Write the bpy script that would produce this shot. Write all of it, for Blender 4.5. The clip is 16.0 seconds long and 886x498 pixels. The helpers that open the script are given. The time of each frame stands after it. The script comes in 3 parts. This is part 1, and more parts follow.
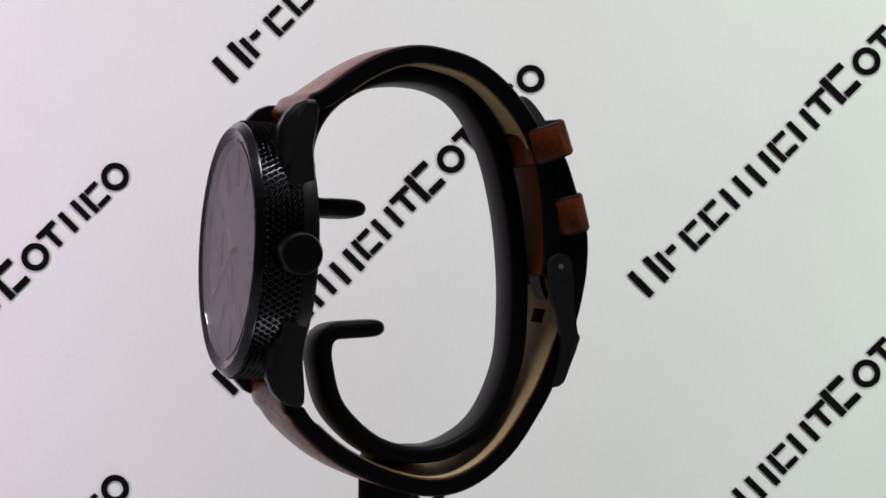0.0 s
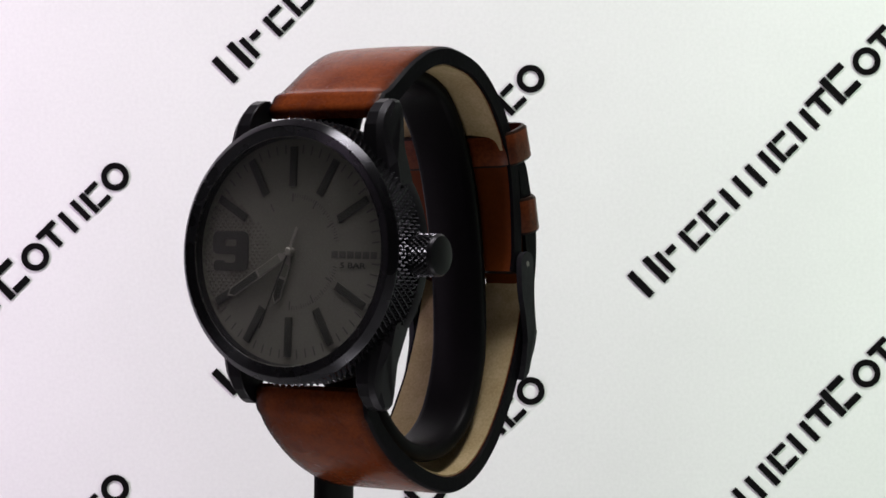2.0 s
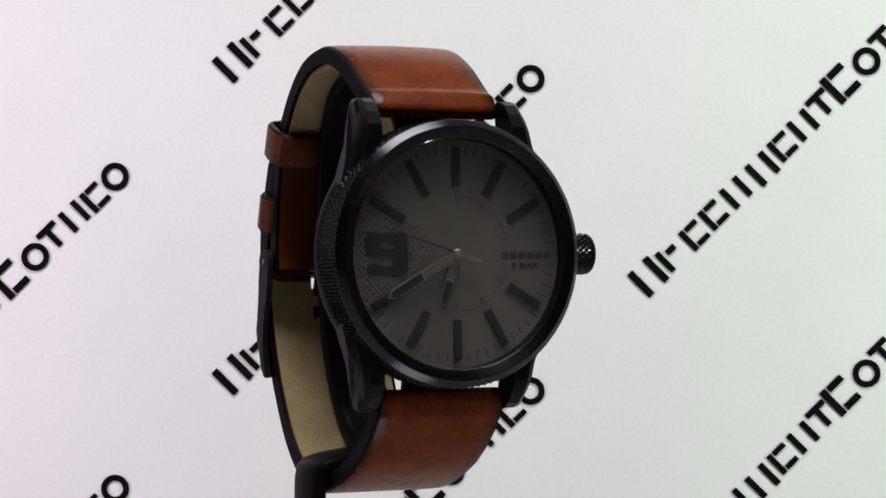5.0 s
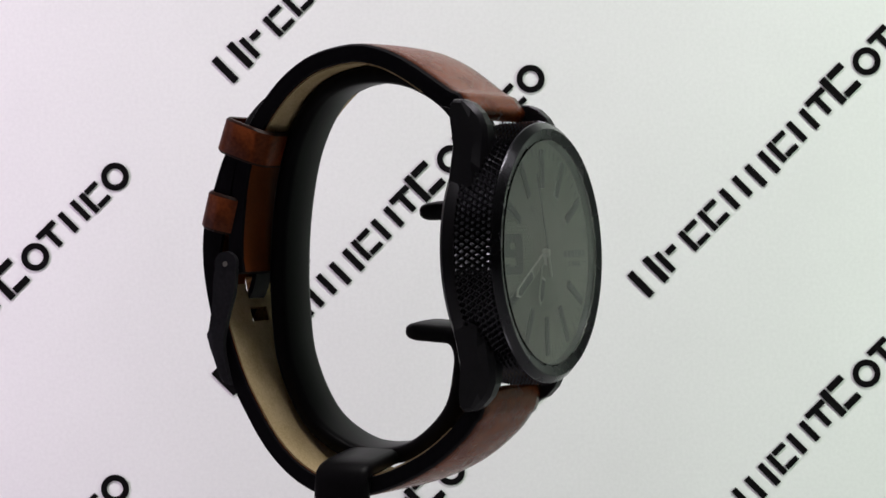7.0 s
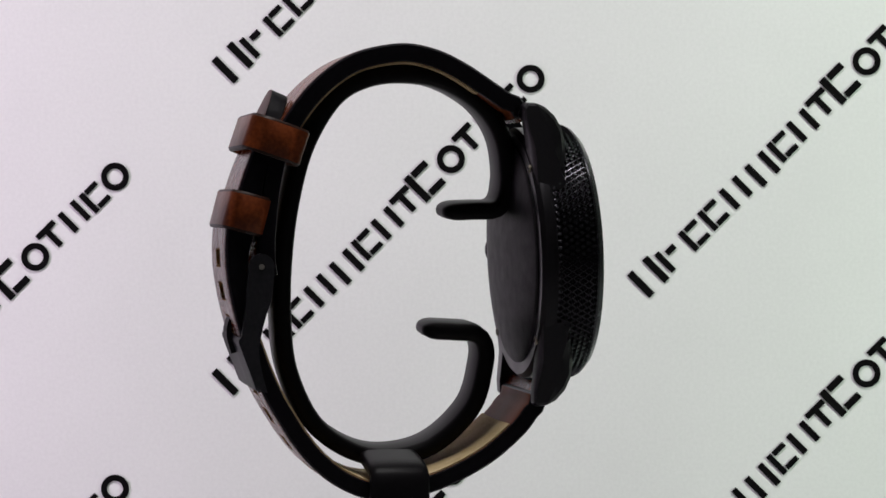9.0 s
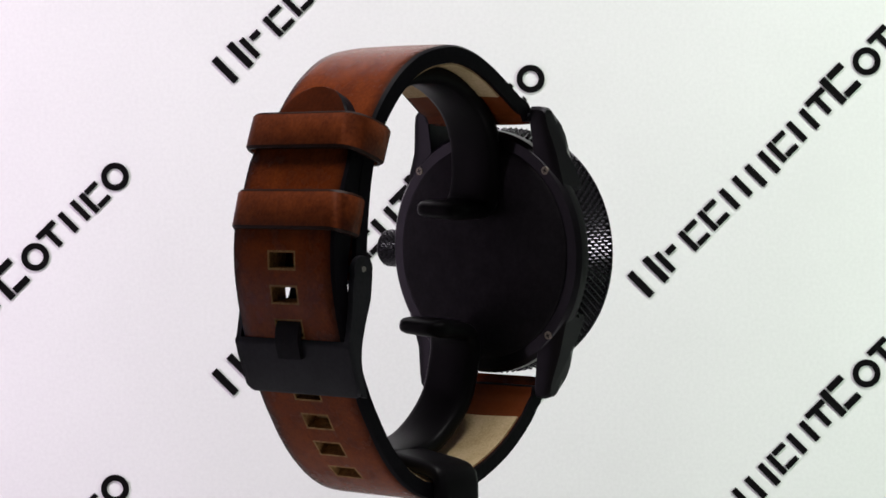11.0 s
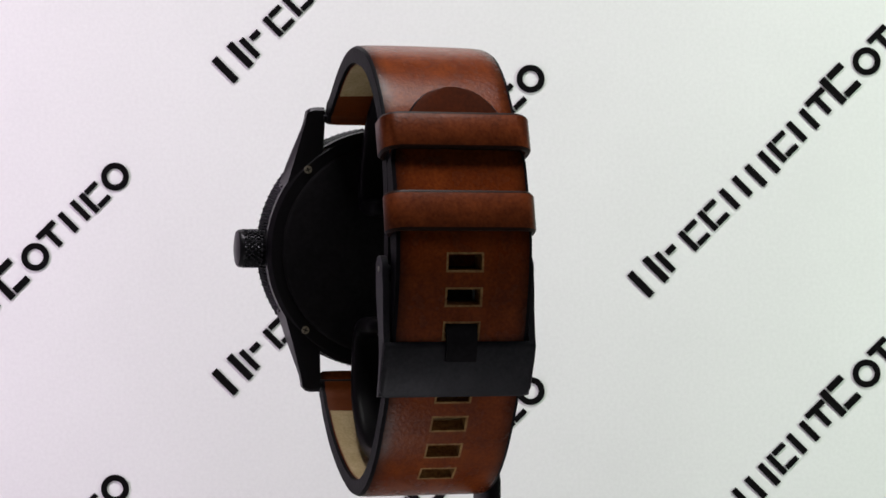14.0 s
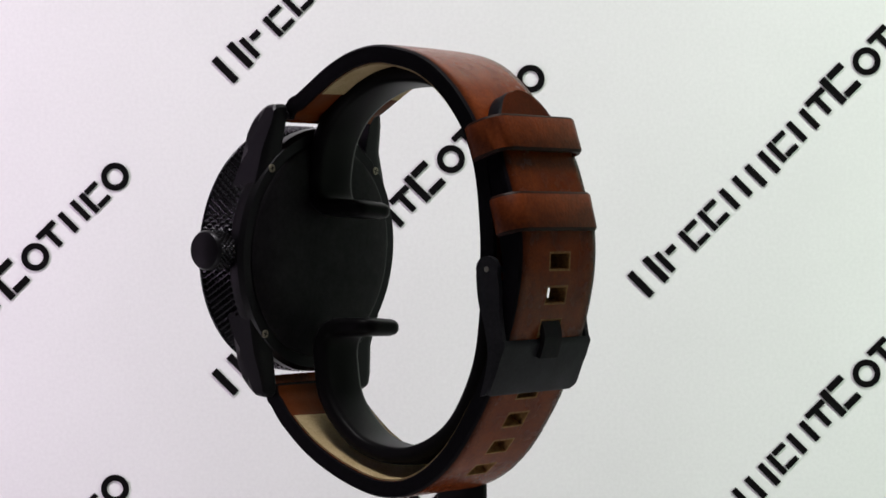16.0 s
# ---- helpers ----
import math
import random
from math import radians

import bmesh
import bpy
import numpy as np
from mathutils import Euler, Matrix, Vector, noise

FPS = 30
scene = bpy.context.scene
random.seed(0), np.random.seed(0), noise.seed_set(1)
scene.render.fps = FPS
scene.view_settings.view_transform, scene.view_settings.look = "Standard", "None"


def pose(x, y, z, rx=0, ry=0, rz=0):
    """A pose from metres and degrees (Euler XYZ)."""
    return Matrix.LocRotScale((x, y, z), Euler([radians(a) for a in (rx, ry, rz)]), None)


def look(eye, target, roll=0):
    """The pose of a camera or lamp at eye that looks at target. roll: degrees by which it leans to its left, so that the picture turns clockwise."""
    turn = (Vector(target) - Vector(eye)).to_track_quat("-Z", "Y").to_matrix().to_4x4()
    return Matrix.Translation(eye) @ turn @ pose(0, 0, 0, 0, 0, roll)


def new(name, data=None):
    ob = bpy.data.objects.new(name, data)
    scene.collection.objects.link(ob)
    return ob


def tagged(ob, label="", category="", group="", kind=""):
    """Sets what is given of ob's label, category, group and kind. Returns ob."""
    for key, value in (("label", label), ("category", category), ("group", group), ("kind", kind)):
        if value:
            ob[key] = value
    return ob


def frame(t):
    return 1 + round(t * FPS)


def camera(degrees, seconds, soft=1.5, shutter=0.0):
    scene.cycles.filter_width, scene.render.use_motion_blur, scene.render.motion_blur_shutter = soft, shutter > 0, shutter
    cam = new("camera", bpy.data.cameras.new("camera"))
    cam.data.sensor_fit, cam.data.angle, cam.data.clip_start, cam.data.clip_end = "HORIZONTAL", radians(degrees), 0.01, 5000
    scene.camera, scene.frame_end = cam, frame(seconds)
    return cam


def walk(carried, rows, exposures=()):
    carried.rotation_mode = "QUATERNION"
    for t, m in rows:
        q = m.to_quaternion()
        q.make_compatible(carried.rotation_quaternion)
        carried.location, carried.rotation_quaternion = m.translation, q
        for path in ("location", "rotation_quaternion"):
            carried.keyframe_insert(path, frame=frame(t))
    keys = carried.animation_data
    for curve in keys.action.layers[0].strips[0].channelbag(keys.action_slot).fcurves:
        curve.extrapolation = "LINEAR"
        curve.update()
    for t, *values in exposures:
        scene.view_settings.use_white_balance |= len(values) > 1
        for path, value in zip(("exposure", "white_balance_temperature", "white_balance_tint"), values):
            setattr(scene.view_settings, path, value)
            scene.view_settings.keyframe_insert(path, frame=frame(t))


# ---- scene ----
# ---- camera: stands still on a level stand, 44 cm from the turning axis ----
EYE = Vector((0.0, -0.441, 0.14))
AIM = Vector((0.0, 0.9998509, -0.0172703))
cam = camera(20.76, 16.0, 1.6)
VIEW = look(EYE, EYE + AIM, 0.444)
walk(cam, [(0.0, VIEW), (16.0, VIEW)], [
    (0.0, -0.07), (0.5, 0.04), (1.0, 0.1), (1.5, 0.14), (2.0, 0.23), (3.5, 0.07), (4.0, 0.1), (6.5, 0.11), (7.0, 0.06), (8.5, -0.13), (9.0, -0.09),
    (11.5, 0.28), (12.5, 0.12), (13.0, 0.07), (14.0, 0.12), (14.5, 0.2), (15.5, 0.22), (16.0, 0.11)])

# ---- light: a small photo box with strip lamps, plus two added backdrop lamps ----
world = bpy.data.worlds.new("studio_world")
world.use_nodes = True
scene.world = world
world.node_tree.nodes["Background"].inputs["Color"].default_value = (0.9, 0.93, 1.0, 1)
world.node_tree.nodes["Background"].inputs["Strength"].default_value = 0.25


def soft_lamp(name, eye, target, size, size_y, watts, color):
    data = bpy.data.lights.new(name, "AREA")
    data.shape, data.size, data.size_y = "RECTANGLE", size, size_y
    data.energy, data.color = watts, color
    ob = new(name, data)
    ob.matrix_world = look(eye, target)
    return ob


# two added upright lamps wash the backdrop, one strip above and one below light the watch
# added unseen lamps, rose and green, give the paper its sideways colour gradient
soft_lamp("added_tint_lamp_rose", (-0.45, -0.04, 0.21), (-0.47, 0.35, 0.19), 0.06, 0.42, 2.2, (0.98, 0.77, 1.0))
soft_lamp("added_tint_lamp_green", (0.45, -0.04, 0.21), (0.47, 0.35, 0.19), 0.06, 0.42, 2.04, (0.79, 1.0, 0.79))
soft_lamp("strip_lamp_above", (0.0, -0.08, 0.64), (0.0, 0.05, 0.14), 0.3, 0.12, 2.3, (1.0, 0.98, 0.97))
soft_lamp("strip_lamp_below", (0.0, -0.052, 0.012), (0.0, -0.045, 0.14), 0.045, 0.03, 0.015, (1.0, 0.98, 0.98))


# ---- materials ----
def material(name, color, rough=0.5, metal=0.0, grain=400.0, amount=0.12, bump=0.0, second=None, spots=60.0, spec=0.5):
    m = bpy.data.materials.new(name)
    m.use_nodes = True
    nt = m.node_tree
    b = nt.nodes["Principled BSDF"]
    co = nt.nodes.new("ShaderNodeTexCoord")
    fine = nt.nodes.new("ShaderNodeTexNoise")
    fine.inputs["Scale"].default_value, fine.inputs["Detail"].default_value = grain, 4
    broad = nt.nodes.new("ShaderNodeTexNoise")
    broad.inputs["Scale"].default_value, broad.inputs["Detail"].default_value = spots, 3
    for n in (fine, broad):
        nt.links.new(co.outputs["Object"], n.inputs["Vector"])
    mix = nt.nodes.new("ShaderNodeMix")
    mix.data_type = "RGBA"
    sec = second or tuple(c * (1 - 2.2 * amount) for c in color)
    mix.inputs["A"].default_value = (*color, 1)
    mix.inputs["B"].default_value = (*sec, 1)
    add = nt.nodes.new("ShaderNodeMath")
    add.operation = "MULTIPLY_ADD"
    nt.links.new(fine.outputs["Fac"], add.inputs[0])
    add.inputs[1].default_value = 0.5
    half = nt.nodes.new("ShaderNodeMath")
    half.operation = "MULTIPLY"
    half.inputs[1].default_value = 0.5
    nt.links.new(broad.outputs["Fac"], half.inputs[0])
    nt.links.new(half.outputs[0], add.inputs[2])
    spread = nt.nodes.new("ShaderNodeMapRange")
    spread.inputs["From Min"].default_value, spread.inputs["From Max"].default_value = 0.36, 0.64
    nt.links.new(add.outputs[0], spread.inputs["Value"])
    nt.links.new(spread.outputs["Result"], mix.inputs["Factor"])
    nt.links.new(mix.outputs["Result"], b.inputs["Base Color"])
    rg = nt.nodes.new("ShaderNodeMapRange")
    rg.inputs["To Min"].default_value, rg.inputs["To Max"].default_value = max(rough - 0.08, 0.02), min(rough + 0.08, 1)
    nt.links.new(broad.outputs["Fac"], rg.inputs["Value"])
    nt.links.new(rg.outputs["Result"], b.inputs["Roughness"])
    b.inputs["Metallic"].default_value = metal
    b.inputs["Specular IOR Level"].default_value = spec
    if bump:
        bp = nt.nodes.new("ShaderNodeBump")
        bp.inputs["Strength"].default_value, bp.inputs["Distance"].default_value = bump, 0.0002
        nt.links.new(fine.outputs["Fac"], bp.inputs["Height"])
        nt.links.new(bp.outputs["Normal"], b.inputs["Normal"])
    return m


def leather_material():
    """Burnished tan leather: dark towards the strap's long edges."""
    m = material("burnished_leather", (0.235, 0.049, 0.0105), 0.26, 0, 1700, 0.1, 0.35, (0.125, 0.0225, 0.0055), 210, 0.14)
    nt = m.node_tree
    b = nt.nodes["Principled BSDF"]
    old = b.inputs["Base Color"].links[0].from_socket
    co = nt.nodes.new("ShaderNodeTexCoord")
    sep = nt.nodes.new("ShaderNodeSeparateXYZ")
    nt.links.new(co.outputs["Object"], sep.inputs[0])
    ab = nt.nodes.new("ShaderNodeMath")
    ab.operation = "ABSOLUTE"
    nt.links.new(sep.outputs["X"], ab.inputs[0])
    rg = nt.nodes.new("ShaderNodeMapRange")
    rg.interpolation_type = "SMOOTHSTEP"
    rg.inputs["From Min"].default_value, rg.inputs["From Max"].default_value = 0.0084, 0.0126
    rg.inputs["To Max"].default_value = 0.93
    nt.links.new(ab.outputs[0], rg.inputs["Value"])
    mix = nt.nodes.new("ShaderNodeMix")
    mix.data_type = "RGBA"
    nt.links.new(rg.outputs["Result"], mix.inputs["Factor"])
    nt.links.new(old, mix.inputs["A"])
    mix.inputs["B"].default_value = (0.014, 0.005, 0.003, 1)
    nt.links.new(mix.outputs["Result"], b.inputs["Base Color"])
    return m


PAPER = material("white_paper", (0.84, 0.84, 0.84), 0.8, 0, 900, 0.03, 0.05, None, 14, 0.2)
INK = material("black_ink", (0.008, 0.007, 0.008), 0.7, 0, 600, 0.1, 0, None, 60, 0.1)
TABLE = material("grey_table_laminate", (0.33, 0.33, 0.33), 0.7, 0, 300, 0.08, 0.05, None, 9, 0.2)
TENT = material("white_ceiling_paint", (0.5, 0.5, 0.5), 0.9, 0, 700, 0.04, 0.1, None, 9, 0.1)
ROOM = material("grey_wall_paint", (0.17, 0.168, 0.166), 0.9, 0, 40, 0.1)
# lighter than the other walls to set the brightness mirrored in the glass
REFLECTWALL = material("light_grey_reflection_wall", (0.29, 0.289, 0.287), 0.9, 0, 40, 0.1)
BLACKMETAL = material("black_plated_steel", (0.02, 0.0185, 0.022), 0.36, 0.65, 1800, 0.07, 0.03, None, 150, 0.3)
BACKMETAL = material("satin_black_case_back", (0.018, 0.016, 0.019), 0.5, 0.3, 1200, 0.2, 0.05, (0.012, 0.011, 0.013), 300, 0.08)
KNURL = material("black_knurled_steel", (0.072, 0.069, 0.079), 0.2, 0.95, 1800, 0.15)
BEZELMAT = material("polished_black_bezel", (0.064, 0.062, 0.07), 0.27, 0.95, 1800, 0.04, 0.02, None, 150)
BUCKLEMAT = material("black_brushed_buckle_steel", (0.034, 0.033, 0.039), 0.48, 0.4, 1500, 0.15, 0.05, None, 150, 0.15)
DIAL = material("grey_sunray_dial", (0.183, 0.172, 0.155), 0.48, 0.08, 2500, 0.08, 0.03, None, 90, 0.06)
DARKPAINT = material("dark_grey_lacquer", (0.032, 0.03, 0.027), 0.5, 0, 2000, 0.1)
TICKPAINT = material("faint_grey_print", (0.07, 0.065, 0.06), 0.5, 0, 2000, 0.1)
HANDEDGE = material("grey_metal_hand", (0.3, 0.28, 0.255), 0.4, 0.4, 2000, 0.1)
LEATHER = leather_material()
LEATHERIN = material("plain_brown_leather", (0.165, 0.036, 0.006), 0.5, 0, 1500, 0.1, 0.15, None, 120, 0.12)
EDGE = material("black_edge_paint", (0.007, 0.006, 0.0085), 0.5, 0, 1200, 0.15, 0.3, None, 60, 0.06)
LINING = material("tan_suede_lining", (0.62, 0.48, 0.28), 0.85, 0, 2200, 0.12, 0.4, (0.45, 0.33, 0.17), 200, 0.2)
TIP = material("dark_burnished_leather", (0.105, 0.021, 0.006), 0.4, 0, 1500, 0.1, 0.15, (0.055, 0.012, 0.004), 130, 0.1)
CUT = material("raw_cut_leather", (0.42, 0.25, 0.1), 0.8, 0, 2200, 0.25, 0.4, (0.18, 0.08, 0.03), 700, 0.2)
RUBBER = material("black_plastic", (0.0075, 0.0068, 0.008), 0.4, 0, 1500, 0.1, 0.08, None, 60, 0.06)
BRASS = material("worn_steel_screw", (0.3, 0.26, 0.2), 0.45, 0.3, 2000, 0.1)


def brushed(m, amount, axis, turn_part):
    """Lathe-brushed sheen: the grain runs round (0.25) or along the radius (0)."""
    nt = m.node_tree
    b = nt.nodes["Principled BSDF"]
    tan = nt.nodes.new("ShaderNodeTangent")
    tan.direction_type, tan.axis = "RADIAL", axis
    nt.links.new(tan.outputs[0], b.inputs["Tangent"])
    b.inputs["Anisotropic"].default_value, b.inputs["Anisotropic Rotation"].default_value = amount, turn_part


brushed(BEZELMAT, 0.85, "Y", 0.25)
brushed(DIAL, 0.7, "Y", 0.0)


def glass_material():
    m = bpy.data.materials.new("mineral_glass")
    m.use_nodes = True
    nt = m.node_tree
    nt.nodes.clear()
    out = nt.nodes.new("ShaderNodeOutputMaterial")
    g = nt.nodes.new("ShaderNodeBsdfGlass")
    g.inputs["Roughness"].default_value, g.inputs["IOR"].default_value = 0.0, 1.5
    nt.links.new(g.outputs[0], out.inputs[0])
    return m


GLASS = glass_material()
MM = 0.001


# ---- mesh helpers ----
def mesh_of(name, bm, mats, smooth=True, crease=38):
    me = bpy.data.meshes.new(name)
    bmesh.ops.recalc_face_normals(bm, faces=bm.faces)
    bm.to_mesh(me)
    bm.free()
    for m in (mats if isinstance(mats, (list, tuple)) else [mats]):
        me.materials.append(m)
    if smooth:
        me.shade_smooth()
        me.set_sharp_from_angle(angle=radians(crease))
    return me


def part(name, bm, mats, parent=None, label="", m=None, smooth=True, crease=38):
    ob = new(name, mesh_of(name, bm, mats, smooth, crease))
    if parent:
        ob.parent = parent
    if m is not None:
        ob.matrix_local = m
    if label:
        tagged(ob, label)
    return ob


def spline(points, n):
    """Points at even arc lengths along a smooth curve through the given (y, z) points, in millimetres."""
    p = [Vector(q) for q in points]
    p = [2 * p[0] - p[1], *p, 2 * p[-1] - p[-2]]
    fine = []
    for i in range(1, len(p) - 2):
        a, b, c, d = p[i - 1:i + 3]
        for k in range(24):
            t = k / 24
            fine.append(0.5 * (2 * b + (c - a) * t + (2 * a - 5 * b + 4 * c - d) * t * t + (3 * b - a - 3 * c + d) * t ** 3))
    fine.append(p[-2])
    run = [0.0]
    for a, b in zip(fine, fine[1:]):
        run.append(run[-1] + (b - a).length)
    at = n if isinstance(n, (list, tuple)) else [run[-1] * i / (n - 1) for i in range(n)]
    ys, zs = np.interp(at, run, [q.x for q in fine]), np.interp(at, run, [q.y for q in fine])
    return [Vector((y, z)) for y, z in zip(ys, zs)], run[-1]


def normals(line, side):
    out = []
    for i in range(len(line)):
        d = (line[min(i + 1, len(line) - 1)] - line[max(i - 1, 0)]).normalized()
        out.append(Vector((-d.y, d.x)) * side)
    return out


def loft(bm, rings, closed=False, caps=True, mat=0):
    """Skin a list of rings of (x, y, z) in millimetres."""
    vs = [[bm.verts.new(Vector(p) * MM) for p in ring] for ring in rings]
    n = len(vs[0])
    pairs = list(zip(vs, vs[1:])) + ([(vs[-1], vs[0])] if closed else [])
    for a, b in pairs:
        for k in range(n):
            f = bm.faces.new((a[k], a[(k + 1) % n], b[(k + 1) % n], b[k]))
            f.material_index = mat
    if caps and not closed:
        bm.faces.new(list(reversed(vs[0]))).material_index = mat
        bm.faces.new(vs[-1]).material_index = mat
    return vs


def lathe(profile, n=96, axis="Y"):
    """Turn a closed (radius, along) profile round an axis."""
    bm = bmesh.new()
    rings = []
    for i in range(n):
        a = 2 * math.pi * i / n
        c, s = math.cos(a), math.sin(a)
        rings.append([(r * c, h, r * s) if axis == "Y" else (h, r * c, r * s) for r, h in profile])
    loft(bm, rings, closed=True)
    return bm


def slab(outline, y0, y1, chamfer=0.0):
    """A plate with an (x, z) outline from y0 to y1, its front edge (y0) chamfered."""
    bm = bmesh.new()
    cx = sum(p[0] for p in outline) / len(outline)
    cz = sum(p[1] for p in outline) / len(outline)

    def ring(y, inset):
        out = []
        for x, z in outline:
            d = Vector((x - cx, z - cz))
            d = d * (1 - inset / max(d.length, 0.01))
            out.append((cx + d.x, y, cz + d.y))
        return out
    rings = [ring(y0, chamfer), ring(y0 + chamfer, 0), ring(y1, 0)] if chamfer else [ring(y0, 0), ring(y1, 0)]
    loft(bm, rings)
    return bm


def box(bm, x0, x1, y0, y1, z0, z1, bevel=0.0, mat=0):
    made = bmesh.ops.create_cube(bm, size=1)["verts"]
    for v in made:
        v.co = Vector(((x0 + x1) / 2 + v.co.x * (x1 - x0), (y0 + y1) / 2 + v.co.y * (y1 - y0), (z0 + z1) / 2 + v.co.z * (z1 - z0))) * MM
    if bevel:
        bmesh.ops.bevel(bm, geom=list({e for v in made for e in v.link_edges}), offset=bevel * MM, segments=2, affect="EDGES", profile=0.6)
    return bm


# ---- setting ----
def wall(name, size, m, mat, label):
    bm = bmesh.new()
    bmesh.ops.create_cube(bm, size=1)
    for v in bm.verts:
        v.co = Vector((v.co.x * size[0], v.co.y * size[1], v.co.z * size[2]))
    ob = part(name, bm, mat, None, "", m, False)
    return tagged(ob, label, "wall" if "wall" in name else name.split("_")[0], kind="structure")


wall("floor", (2.0, 1.56, 0.04), pose(0, -0.35, -0.02), TABLE, "plain grey table top under the stand")
wall("ceiling", (2.0, 1.56, 0.02), pose(0, -0.35, 0.86), TENT, "plain white ceiling")
wall("wall_left", (0.02, 1.52, 0.86), pose(-0.99, -0.37, 0.42), ROOM, "plain grey room wall")
wall("wall_right", (0.02, 1.52, 0.86), pose(0.99, -0.37, 0.42), ROOM, "plain grey room wall")
wall("wall_front", (2.0, 0.02, 0.9), pose(0, -1.14, 0.42), ROOM, "plain grey room wall behind the camera")
# out of view; its tone serves only the reflection in the crystal
wall("wall_back", (2.0, 0.02, 0.9), pose(0, 0.42, 0.42), REFLECTWALL, "unseen light grey wall behind the backdrop, added for the glass to reflect")

# printed paper backdrop, square to the view, 30 cm behind the axis
FAR = 0.741
STEP = FAR / 4280.1
BACK = VIEW @ Matrix.Translation((0, 0, -FAR)) @ pose(0, 0, 0, -90, 0, 0)
bm = bmesh.new()
box(bm, -205, 205, 0.0, 3.0, -152, 420)
backdrop = part("backdrop", bm, PAPER, None, "", BACK, False)
tagged(backdrop, "white paper backdrop printed with slanting black shop lettering", "backdrop", kind="structure")

# each character of the printed mark: centre from the word's anchor, and plain strokes (along, up, width, height)
UP2, ROUND = ((-0.36, 0, 0.26, 1), (0.36, 0, 0.26, 1)), ()
STEM, BARS = ((-0.36, 0, 0.28, 1), (0.2, 0.2, 0.5, 0.25)), ((-0.36, 0, 0.28, 1), (0.2, 0.38, 0.7, 0.22), (0.2, -0.38, 0.7, 0.22))
MARK = [(-386, 381, 52, 56, UP2), (-346, 345, 40, 44, STEM), (-305, 308, 38, 44, BARS), (-271, 272, 38, 44, BARS),
        (-231, 232, 44, 44, UP2), (-184, 190, 46, 48, UP2), (-149, 151, 38, 44, BARS), (-112, 113, 44, 44, UP2),
        (-80, 75, 42, 44, ((0, 0.38, 1, 0.24), (0, -0.1, 0.26, 0.8))), (-47, 40, 48, 58, BARS), (0, 0, 47, 47, ROUND),
        (30, -36, 42, 44, ((0, 0.38, 1, 0.24), (0, -0.1, 0.26, 0.8))), (69, -72, 42, 44, UP2), (105, -105, 38, 44, BARS), (141, -142, 47, 47, ROUND)]


def printed_word(x, y):
    bm = bmesh.new()
    c = math.cos(radians(45))
    for dx, dy, w, h, strokes in MARK:
        if not strokes:
            loops = [[bm.verts.new(((x + dx + w * k * math.cos(a * math.pi / 14)) * STEP, -0.0006, (-(y + dy) + h * k * math.sin(a * math.pi / 14)) * STEP)) for a in range(28)] for k in (0.53, 0.3)]
            for a in range(28):
                bm.faces.new((loops[0][a], loops[0][a - 1], loops[1][a - 1], loops[1][a]))
        for u, v, sw, sh in strokes:
            vs = []
            for a, b in ((-1, -1), (1, -1), (1, 1), (-1, 1)):
                px, pz = (u + a * sw / 2) * w, (v + b * sh / 2) * h
                vs.append(bm.verts.new(((x + dx + (px - pz) * c) * STEP, -0.0006, (-(y + dy) + (px + pz) * c) * STEP)))
            bm.faces.new(vs)
    bmesh.ops.solidify(bm, geom=list(bm.faces), thickness=0.0003)
    part("printed_word", bm, INK, backdrop, "black printed mark in plain strokes", None, False)


for i in (-1, 0, 1):
    for j in (-1, 0, 1):
        printed_word(798 + 735 * i - 784, 282 - 173 * i + 552 * j - 441)

# ---- the watch, built upright with its face towards -y and its own origin on the turning axis ----
watch = tagged(new("wrist_watch"), "black steel wrist watch with grey dial and tan leather strap", "watch")
TILT = pose(0, -28.6 * MM, -7.9 * MM, -2.6, 0, 0)


